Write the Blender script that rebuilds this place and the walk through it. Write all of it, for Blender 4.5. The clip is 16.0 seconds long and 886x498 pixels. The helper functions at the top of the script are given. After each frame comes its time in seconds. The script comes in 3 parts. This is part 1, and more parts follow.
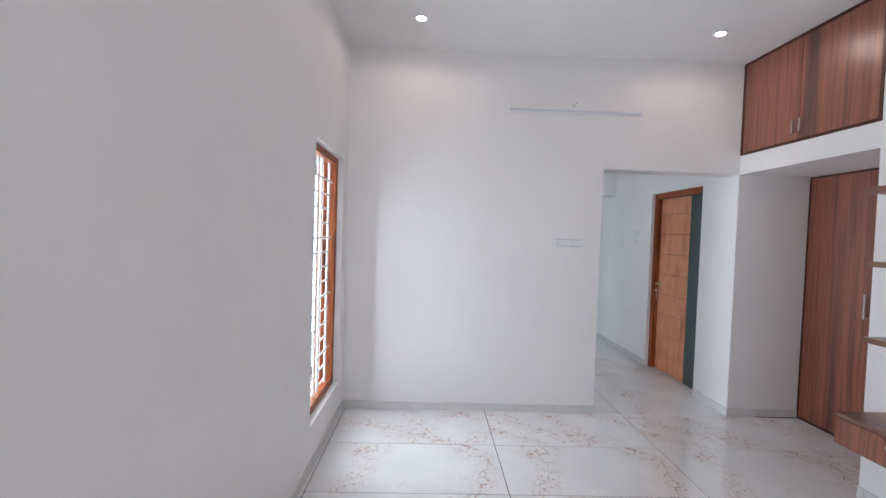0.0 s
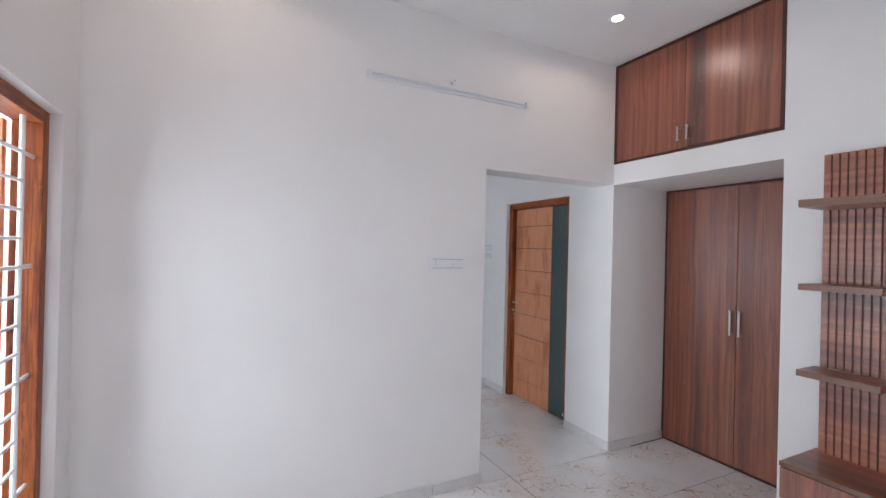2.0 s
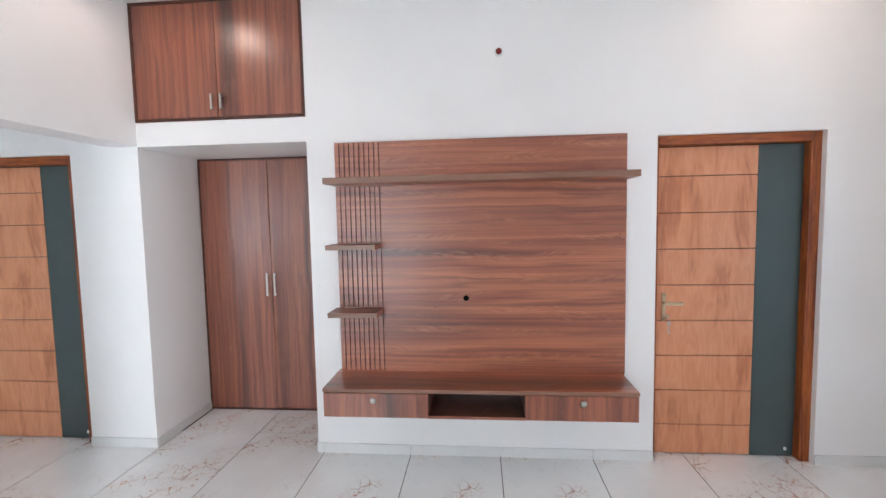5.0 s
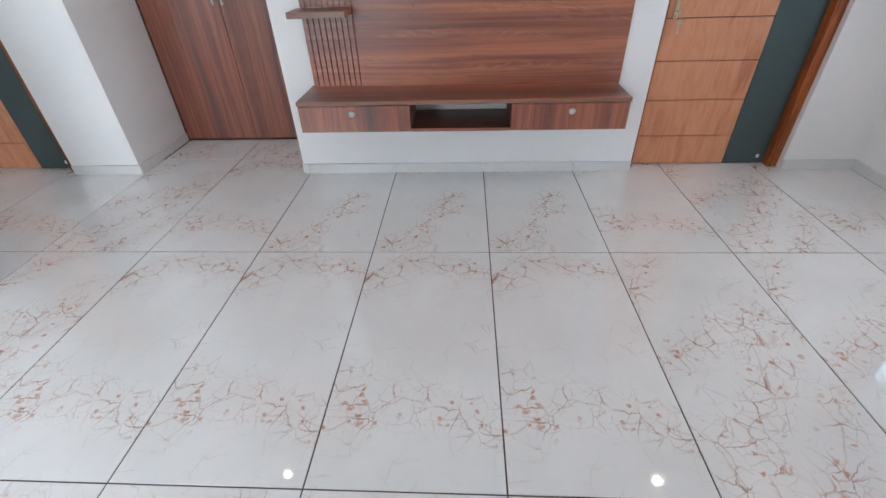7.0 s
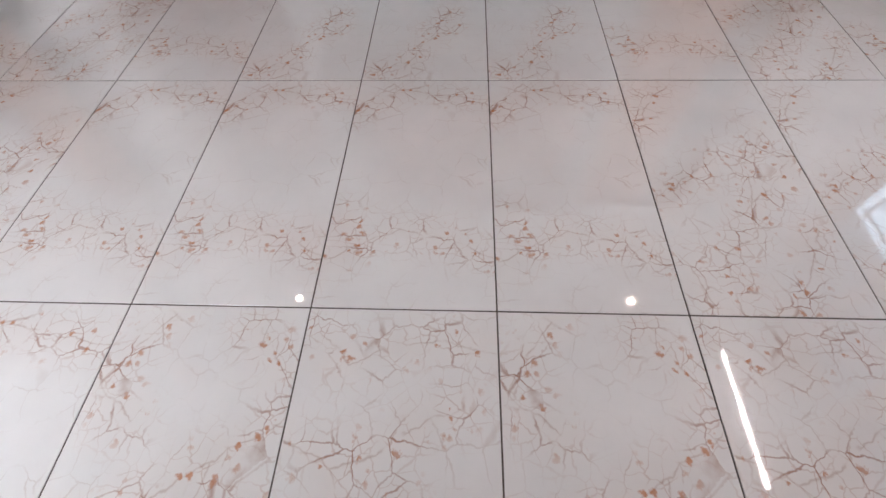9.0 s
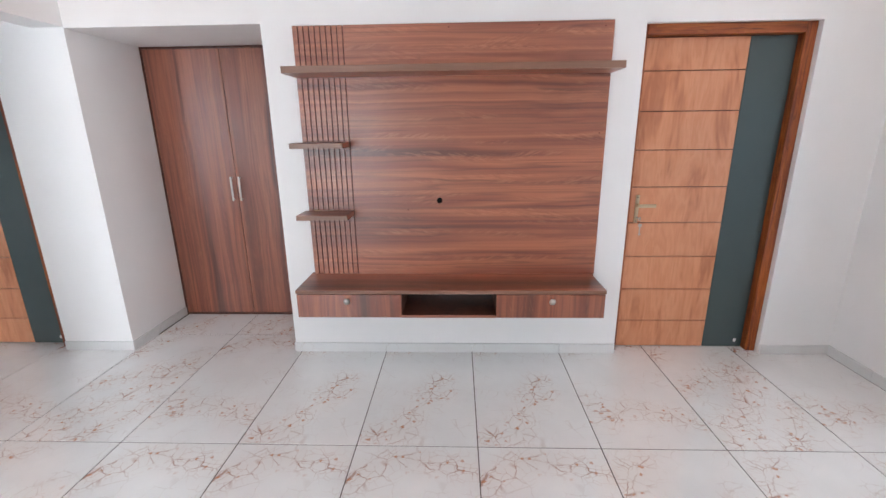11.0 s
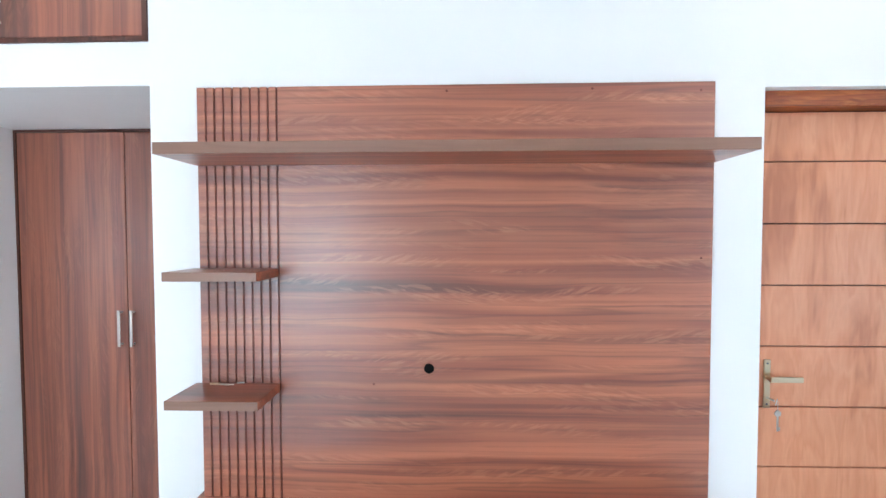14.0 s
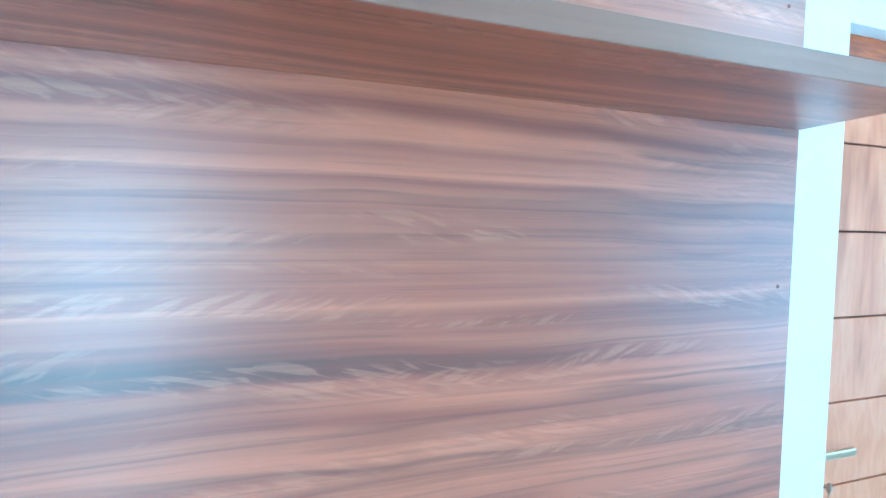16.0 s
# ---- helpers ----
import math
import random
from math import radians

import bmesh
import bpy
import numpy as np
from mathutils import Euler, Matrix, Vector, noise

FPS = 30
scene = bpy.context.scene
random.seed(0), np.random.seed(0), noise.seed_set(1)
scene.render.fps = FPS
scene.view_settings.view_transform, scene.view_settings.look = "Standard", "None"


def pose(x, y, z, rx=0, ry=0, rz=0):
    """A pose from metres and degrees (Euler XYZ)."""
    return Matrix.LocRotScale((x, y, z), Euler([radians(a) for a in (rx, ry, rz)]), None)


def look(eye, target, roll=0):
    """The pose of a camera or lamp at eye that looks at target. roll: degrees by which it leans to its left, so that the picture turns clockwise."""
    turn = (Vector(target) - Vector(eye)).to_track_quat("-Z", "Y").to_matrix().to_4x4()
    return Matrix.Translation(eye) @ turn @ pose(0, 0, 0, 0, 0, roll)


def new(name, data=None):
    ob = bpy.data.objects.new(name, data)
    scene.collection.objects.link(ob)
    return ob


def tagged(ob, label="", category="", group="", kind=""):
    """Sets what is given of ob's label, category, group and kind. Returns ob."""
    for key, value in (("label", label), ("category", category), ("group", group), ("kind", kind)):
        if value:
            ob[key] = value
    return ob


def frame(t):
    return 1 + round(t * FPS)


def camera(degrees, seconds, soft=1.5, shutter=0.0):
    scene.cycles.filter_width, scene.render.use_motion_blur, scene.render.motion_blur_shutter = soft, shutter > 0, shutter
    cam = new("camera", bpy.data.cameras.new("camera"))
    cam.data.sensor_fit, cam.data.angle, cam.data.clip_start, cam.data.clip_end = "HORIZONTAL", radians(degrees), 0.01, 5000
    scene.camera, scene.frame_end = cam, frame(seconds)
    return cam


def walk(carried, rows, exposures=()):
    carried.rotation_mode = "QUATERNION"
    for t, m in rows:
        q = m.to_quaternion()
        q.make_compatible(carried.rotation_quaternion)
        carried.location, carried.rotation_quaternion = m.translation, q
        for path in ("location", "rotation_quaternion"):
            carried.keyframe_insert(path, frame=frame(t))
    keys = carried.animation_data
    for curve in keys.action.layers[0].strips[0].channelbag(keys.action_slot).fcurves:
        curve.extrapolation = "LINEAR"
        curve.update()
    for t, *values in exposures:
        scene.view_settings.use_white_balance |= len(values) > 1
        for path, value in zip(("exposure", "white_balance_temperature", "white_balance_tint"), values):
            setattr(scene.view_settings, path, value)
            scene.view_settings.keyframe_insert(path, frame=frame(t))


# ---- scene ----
cam = camera(90.9, 16.0)
PATH = [
    (0, (0.145, 0.035, 1.502), (0.204, 2.033, 1.438), 1.9),
    (0.5, (0.118, 0.378, 1.53), (0.25, 2.373, 1.473), 1.9),
    (1, (0.125, 0.713, 1.531), (0.389, 2.695, 1.498), 2.0),
    (1.5, (0.077, 0.995, 1.536), (0.633, 2.916, 1.517), 1.7),
    (2, (0.053, 1.237, 1.556), (0.941, 3.03, 1.561), 1.4),
    (2.5, (0.073, 1.425, 1.57), (1.355, 2.961, 1.598), 0.9),
    (3, (0.052, 1.525, 1.584), (1.676, 2.692, 1.62), 0.5),
    (3.5, (-0.004, 1.535, 1.589), (1.84, 2.308, 1.627), -0.1),
    (4, (-0.029, 1.502, 1.6), (1.923, 1.935, 1.625), -0.5),
    (4.2, (-0.043, 1.47, 1.602), (1.933, 1.779, 1.624), -0.5),
    (6.3, (0.021, 1.43, 1.433), (1.928, 1.542, 0.842), -1.3),
    (6.5, (0.023, 1.436, 1.382), (1.879, 1.542, 0.644), -1.5),
    (7, (0.04, 1.443, 1.308), (1.666, 1.545, 0.147), -2.0),
    (7.5, (0.039, 1.443, 1.235), (1.372, 1.545, -0.252), -2.7),
    (8, (0.031, 1.445, 1.196), (1.106, 1.535, -0.488), -3.1),
    (8.5, (0.029, 1.446, 1.196), (1.0, 1.526, -0.551), -3.1),
    (9, (0.047, 1.439, 1.269), (1.153, 1.519, -0.395), -2.6),
    (9.5, (0.06, 1.44, 1.36), (1.43, 1.518, -0.095), -1.8),
    (10, (0.027, 1.417, 1.432), (1.682, 1.51, 0.313), -1.5),
    (10.2, (0.026, 1.418, 1.458), (1.762, 1.507, 0.469), -1.3),
    (12.3, (0.235, 1.405, 1.571), (2.226, 1.462, 1.395), -0.3),
    (12.5, (0.35, 1.419, 1.586), (2.342, 1.476, 1.42), -0.3),
    (13, (0.652, 1.423, 1.53), (2.649, 1.491, 1.455), -0.2),
    (13.5, (0.961, 1.409, 1.547), (2.958, 1.481, 1.476), -0.2),
    (14, (1.201, 1.429, 1.554), (3.198, 1.493, 1.489), -0.1),
    (14.5, (1.444, 1.454, 1.576), (3.442, 1.512, 1.498), 0.1),
    (15, (1.674, 1.475, 1.569), (3.673, 1.487, 1.511), 0.3),
    (15.5, (1.883, 1.468, 1.558), (3.88, 1.368, 1.538), 0.5),
    (16, (2.074, 1.525, 1.581), (3.988, 0.952, 1.49), 1.0),
]
EXPOSURES = [
    (0.0, -0.74, 6800, 21), (1.5, -0.79, 6850, 22), (2.5, -0.73, 7100, 23), (3.0, -0.56, 7450, 24), (3.5, -0.32, 7250, 21), (4.0, -0.18, 7150, 20), (6.5, -0.13, 6650, 16), (7.0, -0.43, 6750, 17), (8.0, -0.60, 7300, 25),
    (9.0, -0.52, 7300, 26), (9.5, -0.49, 7300, 25), (10.0, -0.29, 7200, 23), (12.5, -0.03, 6950, 20), (13.0, 0.11, 6850, 19), (13.5, 0.25, 6700, 17), (14.0, 0.35, 6200, 11), (14.5, 0.47, 5700, 12),
    (15.0, 0.89, 4850, -6), (15.5, 1.00, 4150, -22), (16.0, 0.93, 4150, -19)]
walk(cam, [(t, look(eye, target, roll)) for t, eye, target, roll in PATH], EXPOSURES)

# ---- world and lights ----
# plan: living room x -0.565..2.79, y -1.09..3.74; hall beyond the opening to y 6.2
XL, XR, YB, YF, ZC = -0.565, 2.79, -1.09, 3.74, 3.045

world = bpy.data.worlds.new("sky")
scene.world = world
world.use_nodes = True
wn = world.node_tree
sky = wn.nodes.new("ShaderNodeTexSky")
sky.sky_type, sky.sun_disc = "NISHITA", False
sky.sun_elevation, sky.sun_rotation = radians(62), radians(75)
wn.links.new(sky.outputs[0], wn.nodes["Background"].inputs[0])
wn.nodes["Background"].inputs[1].default_value = 0.12


def lamp(name, kind, m, energy, color, **extra):
    data = bpy.data.lights.new(name, kind)
    data.energy, data.color = energy, color
    if kind == "AREA":
        data.shape, data.size, data.size_y = "RECTANGLE", extra["w"], extra["h"]
    if kind == "SPOT":
        data.spot_size, data.spot_blend, data.shadow_soft_size = radians(extra["cone"]), 0.35, 0.025
    if kind == "SUN":
        data.angle = radians(extra["angle"])
    ob = new(name, data)
    ob.matrix_world = m
    return ob


lamp("sun", "SUN", look((8, 2, 14), (0, 0, 0)), 1.2, (1.0, 0.96, 0.9), angle=12)
DAY = (0.725, 0.89, 0.98)
lamp("sky_west", "AREA", look((-1.8, 4.4, 1.9), (0, 4.4, 1.7)), 1200, DAY, w=3.9, h=5.0)
# bluish fill outside the added windows, to brighten hall and back room
lamp("hall_sky_fill", "AREA", look((-1.8, 8.3, 1.9), (0, 8.3, 1.7)), 700, (0.64, 0.88, 1.0), w=3.4, h=5.0)
lamp("sky_south", "AREA", look((0.9, -2.2, 1.15), (0.95, 0, 1.1)), 390, DAY, w=6.4, h=1.7)
DOWNLIGHTS = [(2.22, 3.22), (0.03, 3.20), (2.26, -0.42), (0.07, -0.41)]
for lx, ly in DOWNLIGHTS:
    lamp("downlight_beam", "SPOT", look((lx, ly, ZC - 0.03), (lx, ly, 0)), 5.8, (1.0, 0.88, 0.78), cone=172)

# ---- materials ----


def material(name, color, rough=0.5, metal=0.0, coat=0.0):
    m = bpy.data.materials.new(name)
    m.use_nodes = True
    b = m.node_tree.nodes["Principled BSDF"]
    b.inputs["Base Color"].default_value = (*color, 1)
    b.inputs["Roughness"].default_value, b.inputs["Metallic"].default_value = rough, metal
    b.inputs["Coat Weight"].default_value = coat
    return m


class Graph:
    """Short hand for a material's nodes."""

    def __init__(self, m):
        self.t = m.node_tree
        self.b = self.t.nodes["Principled BSDF"]

    def node(self, kind, **values):
        n = self.t.nodes.new(kind)
        for k, v in values.items():
            n.inputs[k.replace("_", " ")].default_value = v
        return n

    def link(self, a, b):
        self.t.links.new(a, b)

    def coords(self, scale=(1, 1, 1), shift=None):
        c, mp = self.node("ShaderNodeTexCoord"), self.node("ShaderNodeMapping")
        mp.inputs["Scale"].default_value = scale
        self.link(c.outputs["Object"], mp.inputs["Vector"])
        if shift is not None:
            self.link(shift, mp.inputs["Location"])
        return mp.outputs[0]

    def noise(self, vec, scale, detail=4.0, rough=0.55, distort=0.0):
        n = self.node("ShaderNodeTexNoise", Scale=scale, Detail=detail, Roughness=rough, Distortion=distort)
        self.link(vec, n.inputs["Vector"])
        return n.outputs["Fac"]

    def ramp(self, fac, stops):
        n = self.node("ShaderNodeValToRGB")
        e = n.color_ramp.elements
        while len(e) < len(stops):
            e.new(0.5)
        for el, (p, c) in zip(e, stops):
            el.position, el.color = p, (*c, 1) if len(c) == 3 else c
        self.link(fac, n.inputs["Fac"])
        return n.outputs["Color"]

    def mix(self, fac, a, b, mode="MIX"):
        n = self.node("ShaderNodeMix")
        n.data_type, n.blend_type = "RGBA", mode
        for v, k in ((fac, 0), (a, 6), (b, 7)):
            if isinstance(v, (int, float)):
                n.inputs[k].default_value = v
            elif isinstance(v, tuple):
                n.inputs[k].default_value = (*v, 1)
            else:
                self.link(v, n.inputs[k])
        return n.outputs[2]

    def math(self, op, a, b=0.0):
        n = self.node("ShaderNodeMath")
        n.operation = op
        for v, k in ((a, 0), (b, 1)):
            if isinstance(v, (int, float)):
                n.inputs[k].default_value = v
            else:
                self.link(v, n.inputs[k])
        return n.outputs[0]

    def bump(self, height, strength, distance=0.002):
        n = self.node("ShaderNodeBump", Strength=strength, Distance=distance)
        self.link(height, n.inputs["Height"])
        self.link(n.outputs[0], self.b.inputs["Normal"])


def grey(v):
    return (v, v, v)


def paint(name, color, rough=0.55):
    m = material(name, color, rough)
    g = Graph(m)
    v = g.coords()
    big, fine = g.noise(v, 1.3, 3), g.noise(v, 160, 3)
    dark = tuple(c * 0.95 for c in color)
    g.link(g.mix(g.ramp(big, [(0.3, grey(0)), (0.7, grey(1))]), dark, color), g.b.inputs["Base Color"])
    g.link(g.ramp(g.noise(v, 9, 4), [(0.3, grey(rough - 0.06)), (0.7, grey(rough + 0.06))]), g.b.inputs["Roughness"])
    g.bump(fine, 0.12, 0.001)
    return m


def wood(name, tones, grain, rough=0.25, across=6.0, along=0.35, streak=90.0, seed=0.0, figure=0.5, fleck=0.4, seams=1.0, coat=0.0, wave=0.02, gloss=0.3):
    """Wood with its grain along the axis 'grain'. tones: dark, middle, light, pale stroke. figure: strength of the short flame strokes."""
    m = material(name, tones[1], rough, coat=coat)
    m.node_tree.nodes["Principled BSDF"].inputs["Coat Roughness"].default_value = gloss
    m.node_tree.nodes["Principled BSDF"].inputs["Coat IOR"].default_value = 1.6
    g = Graph(m)
    axis = "xyz".index(grain)
    shift = g.node("ShaderNodeCombineXYZ", X=seed, Y=seed * 1.7, Z=seed * 0.6).outputs[0]

    # the whole grain sways gently off its axis
    slow = [2.2] * 3
    slow[axis] = 1.6
    sway = g.math("MULTIPLY", g.math("SUBTRACT", g.noise(g.coords(slow, shift), 1.0, 2, 0.5), 0.5), wave * 2.0)
    off = g.node("ShaderNodeCombineXYZ")
    for k in range(3):
        if k != axis:
            g.link(sway, off.inputs[k])
    add = g.node("ShaderNodeVectorMath")
    add.operation = "ADD"
    g.link(g.coords(), add.inputs[0])
    g.link(off.outputs[0], add.inputs[1])
    swayed = add.outputs[0]

    def stretched(cross, length, lean=0.0):
        vec = swayed
        if lean:
            turn = g.node("ShaderNodeMapping")
            turn.inputs["Rotation"].default_value[1 if grain == "x" else 0] = radians(lean)
            g.link(vec, turn.inputs["Vector"])
            vec = turn.outputs[0]
        sc = [cross] * 3
        sc[axis] = length
        mp = g.node("ShaderNodeMapping")
        mp.inputs["Scale"].default_value = sc
        g.link(shift, mp.inputs["Location"])
        g.link(vec, mp.inputs["Vector"])
        return mp.outputs[0]

    wide = g.noise(stretched(across, along), 1.0, 3, 0.6, 0.4)
    band = g.noise(stretched(across * 2.3, along * 1.2), 1.0, 2, 0.5, 0.3)
    lines = g.noise(stretched(streak * 0.4, along * 1.6), 1.0, 3, 0.6, 0.2)
    fine = g.noise(stretched(streak * 1.6, along * 8.0), 1.0, 3, 0.6, 0.2)
    c = g.ramp(wide, [(0.33, tones[0]), (0.43, tones[1]), (0.52, tones[2]), (0.57, tones[1]), (0.66, tones[2])])
    # dark lines along the foot of a band, and thin level streaks
    seam = g.ramp(band, [(0.40, grey(0)), (0.445, grey(0.8)), (0.46, grey(0.15)), (0.58, grey(0))])
    c = g.mix(g.math("MULTIPLY", seam, seams), c, tones[0])
    c = g.mix(g.ramp(lines, [(0.34, grey(0.6 * fleck)), (0.5, grey(0))]), c, tones[0])
    c = g.mix(g.ramp(lines, [(0.52, grey(0)), (0.68, grey(0.3))]), c, tones[2])
    if figure:
        # lens-shaped patches of short strokes that lean off the grain
        for lean, sx in ((20.0, 0.0), (-14.0, 4.3)):
            place = g.node("ShaderNodeVectorMath")
            place.operation = "ADD"
            g.link(stretched(across * 3.0, along * 9.0), place.inputs[0])
            place.inputs[1].default_value = (sx, sx, sx)
            where = g.ramp(g.noise(place.outputs[0], 1.0, 2, 0.5, 0.3), [(0.56, grey(0)), (0.66, grey(1))])
            strokes = g.noise(stretched(streak * 1.1, 13.0, lean), 1.0, 2, 0.5, 0.6)
            up, down = g.ramp(strokes, [(0.50, grey(0)), (0.60, grey(1))]), g.ramp(strokes, [(0.36, grey(1)), (0.46, grey(0))])
            c = g.mix(g.math("MULTIPLY", g.math("MULTIPLY", up, where), figure), c, tones[3])
            c = g.mix(g.math("MULTIPLY", g.math("MULTIPLY", down, where), figure * 0.7), c, tones[0])
    c = g.mix(g.ramp(fine, [(0.34, grey(fleck)), (0.5, grey(0))]), c, tones[0])
    g.link(c, g.b.inputs["Base Color"])
    g.link(g.ramp(fine, [(0.3, grey(rough + 0.08)), (0.7, grey(rough))]), g.b.inputs["Roughness"])
    g.bump(fine, 0.06, 0.0005)
    return m


WALNUT = [(0.070, 0.014, 0.006), (0.205, 0.046, 0.020), (0.355, 0.098, 0.046), (0.46, 0.18, 0.10)]
PANEL = [(0.078, 0.016, 0.006), (0.258, 0.059, 0.025), (0.455, 0.138, 0.064), (0.58, 0.25, 0.14)]
walnut_h = wood("walnut_laminate_horizontal", PANEL, "y", 0.42, across=5.2, along=0.15, seed=3.0, figure=0.25, fleck=0.3, seams=0.62, coat=0.9, wave=0.018, gloss=0.38)
walnut_v = wood("walnut_laminate_vertical", WALNUT, "z", 0.4, across=7.0, along=0.2, seed=1.3, figure=0.16, fleck=0.3, seams=0.5, coat=0.9, wave=0.02, gloss=0.32)
edge_band = wood("taupe_edge_band", [(0.17, 0.078, 0.048), (0.22, 0.105, 0.066), (0.24, 0.12, 0.08), (0.25, 0.13, 0.09)], "y", 0.45, figure=0.0, coat=0.2, seams=0.3, fleck=0.2)
walnut_dark = wood("walnut_edge_dark", [(0.04, 0.012, 0.008), (0.085, 0.025, 0.015), (0.11, 0.035, 0.022), (0.13, 0.05, 0.034)], "z", 0.35)
PLANK = [(0.45, 0.150, 0.068), (0.62, 0.242, 0.120), (0.68, 0.295, 0.16), (0.71, 0.33, 0.19)]
plank_mat = wood("door_veneer", PLANK, "z", 0.38, across=9.0, along=1.8, streak=50, seed=5.0, figure=0.0, fleck=0.1, seams=0.2)
TEAK = [(0.085, 0.012, 0.002), (0.25, 0.045, 0.007), (0.42, 0.10, 0.015), (0.46, 0.14, 0.025)]
teak_v = wood("teak_frame_vertical", TEAK, "z", 0.45, across=14, along=0.9, seed=2.0, figure=0.4)
teak_h = wood("teak_frame_level", TEAK, "y", 0.45, across=14, along=0.9, seed=2.6, figure=0.4)
teak_x = wood("teak_frame_cross", TEAK, "x", 0.45, across=14, along=0.9, seed=2.9, figure=0.4)
wall_paint = paint("white_wall_paint", (0.855, 0.84, 0.835))
ceiling_paint = paint("white_ceiling_paint", (0.845, 0.835, 0.83), 0.7)
outer_paint = paint("outside_render", (0.62, 0.62, 0.60), 0.8)
white_plastic = material("white_plastic", (0.80, 0.81, 0.83), 0.3)
grey_plastic = material("grey_plastic_line", (0.12, 0.12, 0.13), 0.4)
off_plastic = material("frosted_batten_cover", (0.66, 0.69, 0.74), 0.35)
steel = material("brushed_steel", (0.54, 0.52, 0.49), 0.32, 1.0)
brass = material("satin_brass", (0.62, 0.50, 0.34), 0.28, 1.0)
red_plastic = material("dark_red_holder", (0.20, 0.012, 0.010), 0.4)
# near-black with little shine, painting the darkness inside cable and wire holes
black_hole = material("hole_black", (0.004, 0.004, 0.004), 0.9)
black_hole.node_tree.nodes["Principled BSDF"].inputs["Specular IOR Level"].default_value = 0.1
groove_mat = material("groove_dark_stain", (0.15, 0.038, 0.022), 0.6)
# much darker than the planks, seen only in the gaps between them
core_mat = material("door_groove_dark", (0.075, 0.022, 0.012), 0.7)
white_metal = material("white_enamel_bar", (0.78, 0.78, 0.78), 0.3)
glass_mat = material("window_glass", (1, 1, 1), 0.0)
glass_mat.node_tree.nodes["Principled BSDF"].inputs["Transmission Weight"].default_value = 1.0

# grey tint added to the south panes to dim the lamp's floor reflection
dimming_glass = material("dimming_window_glass", (0.02, 0.02, 0.02), 0.08)
fg = Graph(dimming_glass)
see = fg.node("ShaderNodeBsdfTransparent", Color=(0.58, 0.66, 0.71, 1))
both = fg.node("ShaderNodeMixShader", Fac=0.12)
fg.link(see.outputs[0], both.inputs[1])
fg.link(fg.b.outputs[0], both.inputs[2])
fg.link(both.outputs[0], fg.t.nodes["Material Output"].inputs["Surface"])
tinted_glass = material("tinted_window_glass", (0.72, 0.93, 0.96), 0.05)
tinted_glass.node_tree.nodes["Principled BSDF"].inputs["Transmission Weight"].default_value = 1.0

# teak of the backlit shutter rails, with their shade put into the colour
shaded_teak = wood("shaded_teak_rail", [(0.02, 0.004, 0.002), (0.05, 0.010, 0.004), (0.08, 0.018, 0.006), (0.1, 0.03, 0.01)], "x", 0.5, across=14, along=0.9)

green_mat = material("grey_green_laminate", (0.055, 0.085, 0.088), 0.42)
gg = Graph(green_mat)
gg.link(gg.mix(gg.noise(gg.coords(), 4, 4), (0.042, 0.064, 0.066), (0.053, 0.079, 0.080)), gg.b.inputs["Base Color"])
gg.bump(gg.noise(gg.coords(), 400, 2), 0.08, 0.0005)


def glowing(name, color, strength):
    m = material(name, color, 0.4)
    b = m.node_tree.nodes["Principled BSDF"]
    b.inputs["Emission Color"].default_value, b.inputs["Emission Strength"].default_value = (*color, 1), strength
    return m


lamp_glow = glowing("downlight_glow", (1.0, 0.93, 0.85), 45)
tube_glow = glowing("tube_glow", (0.95, 0.98, 1.0), 115)


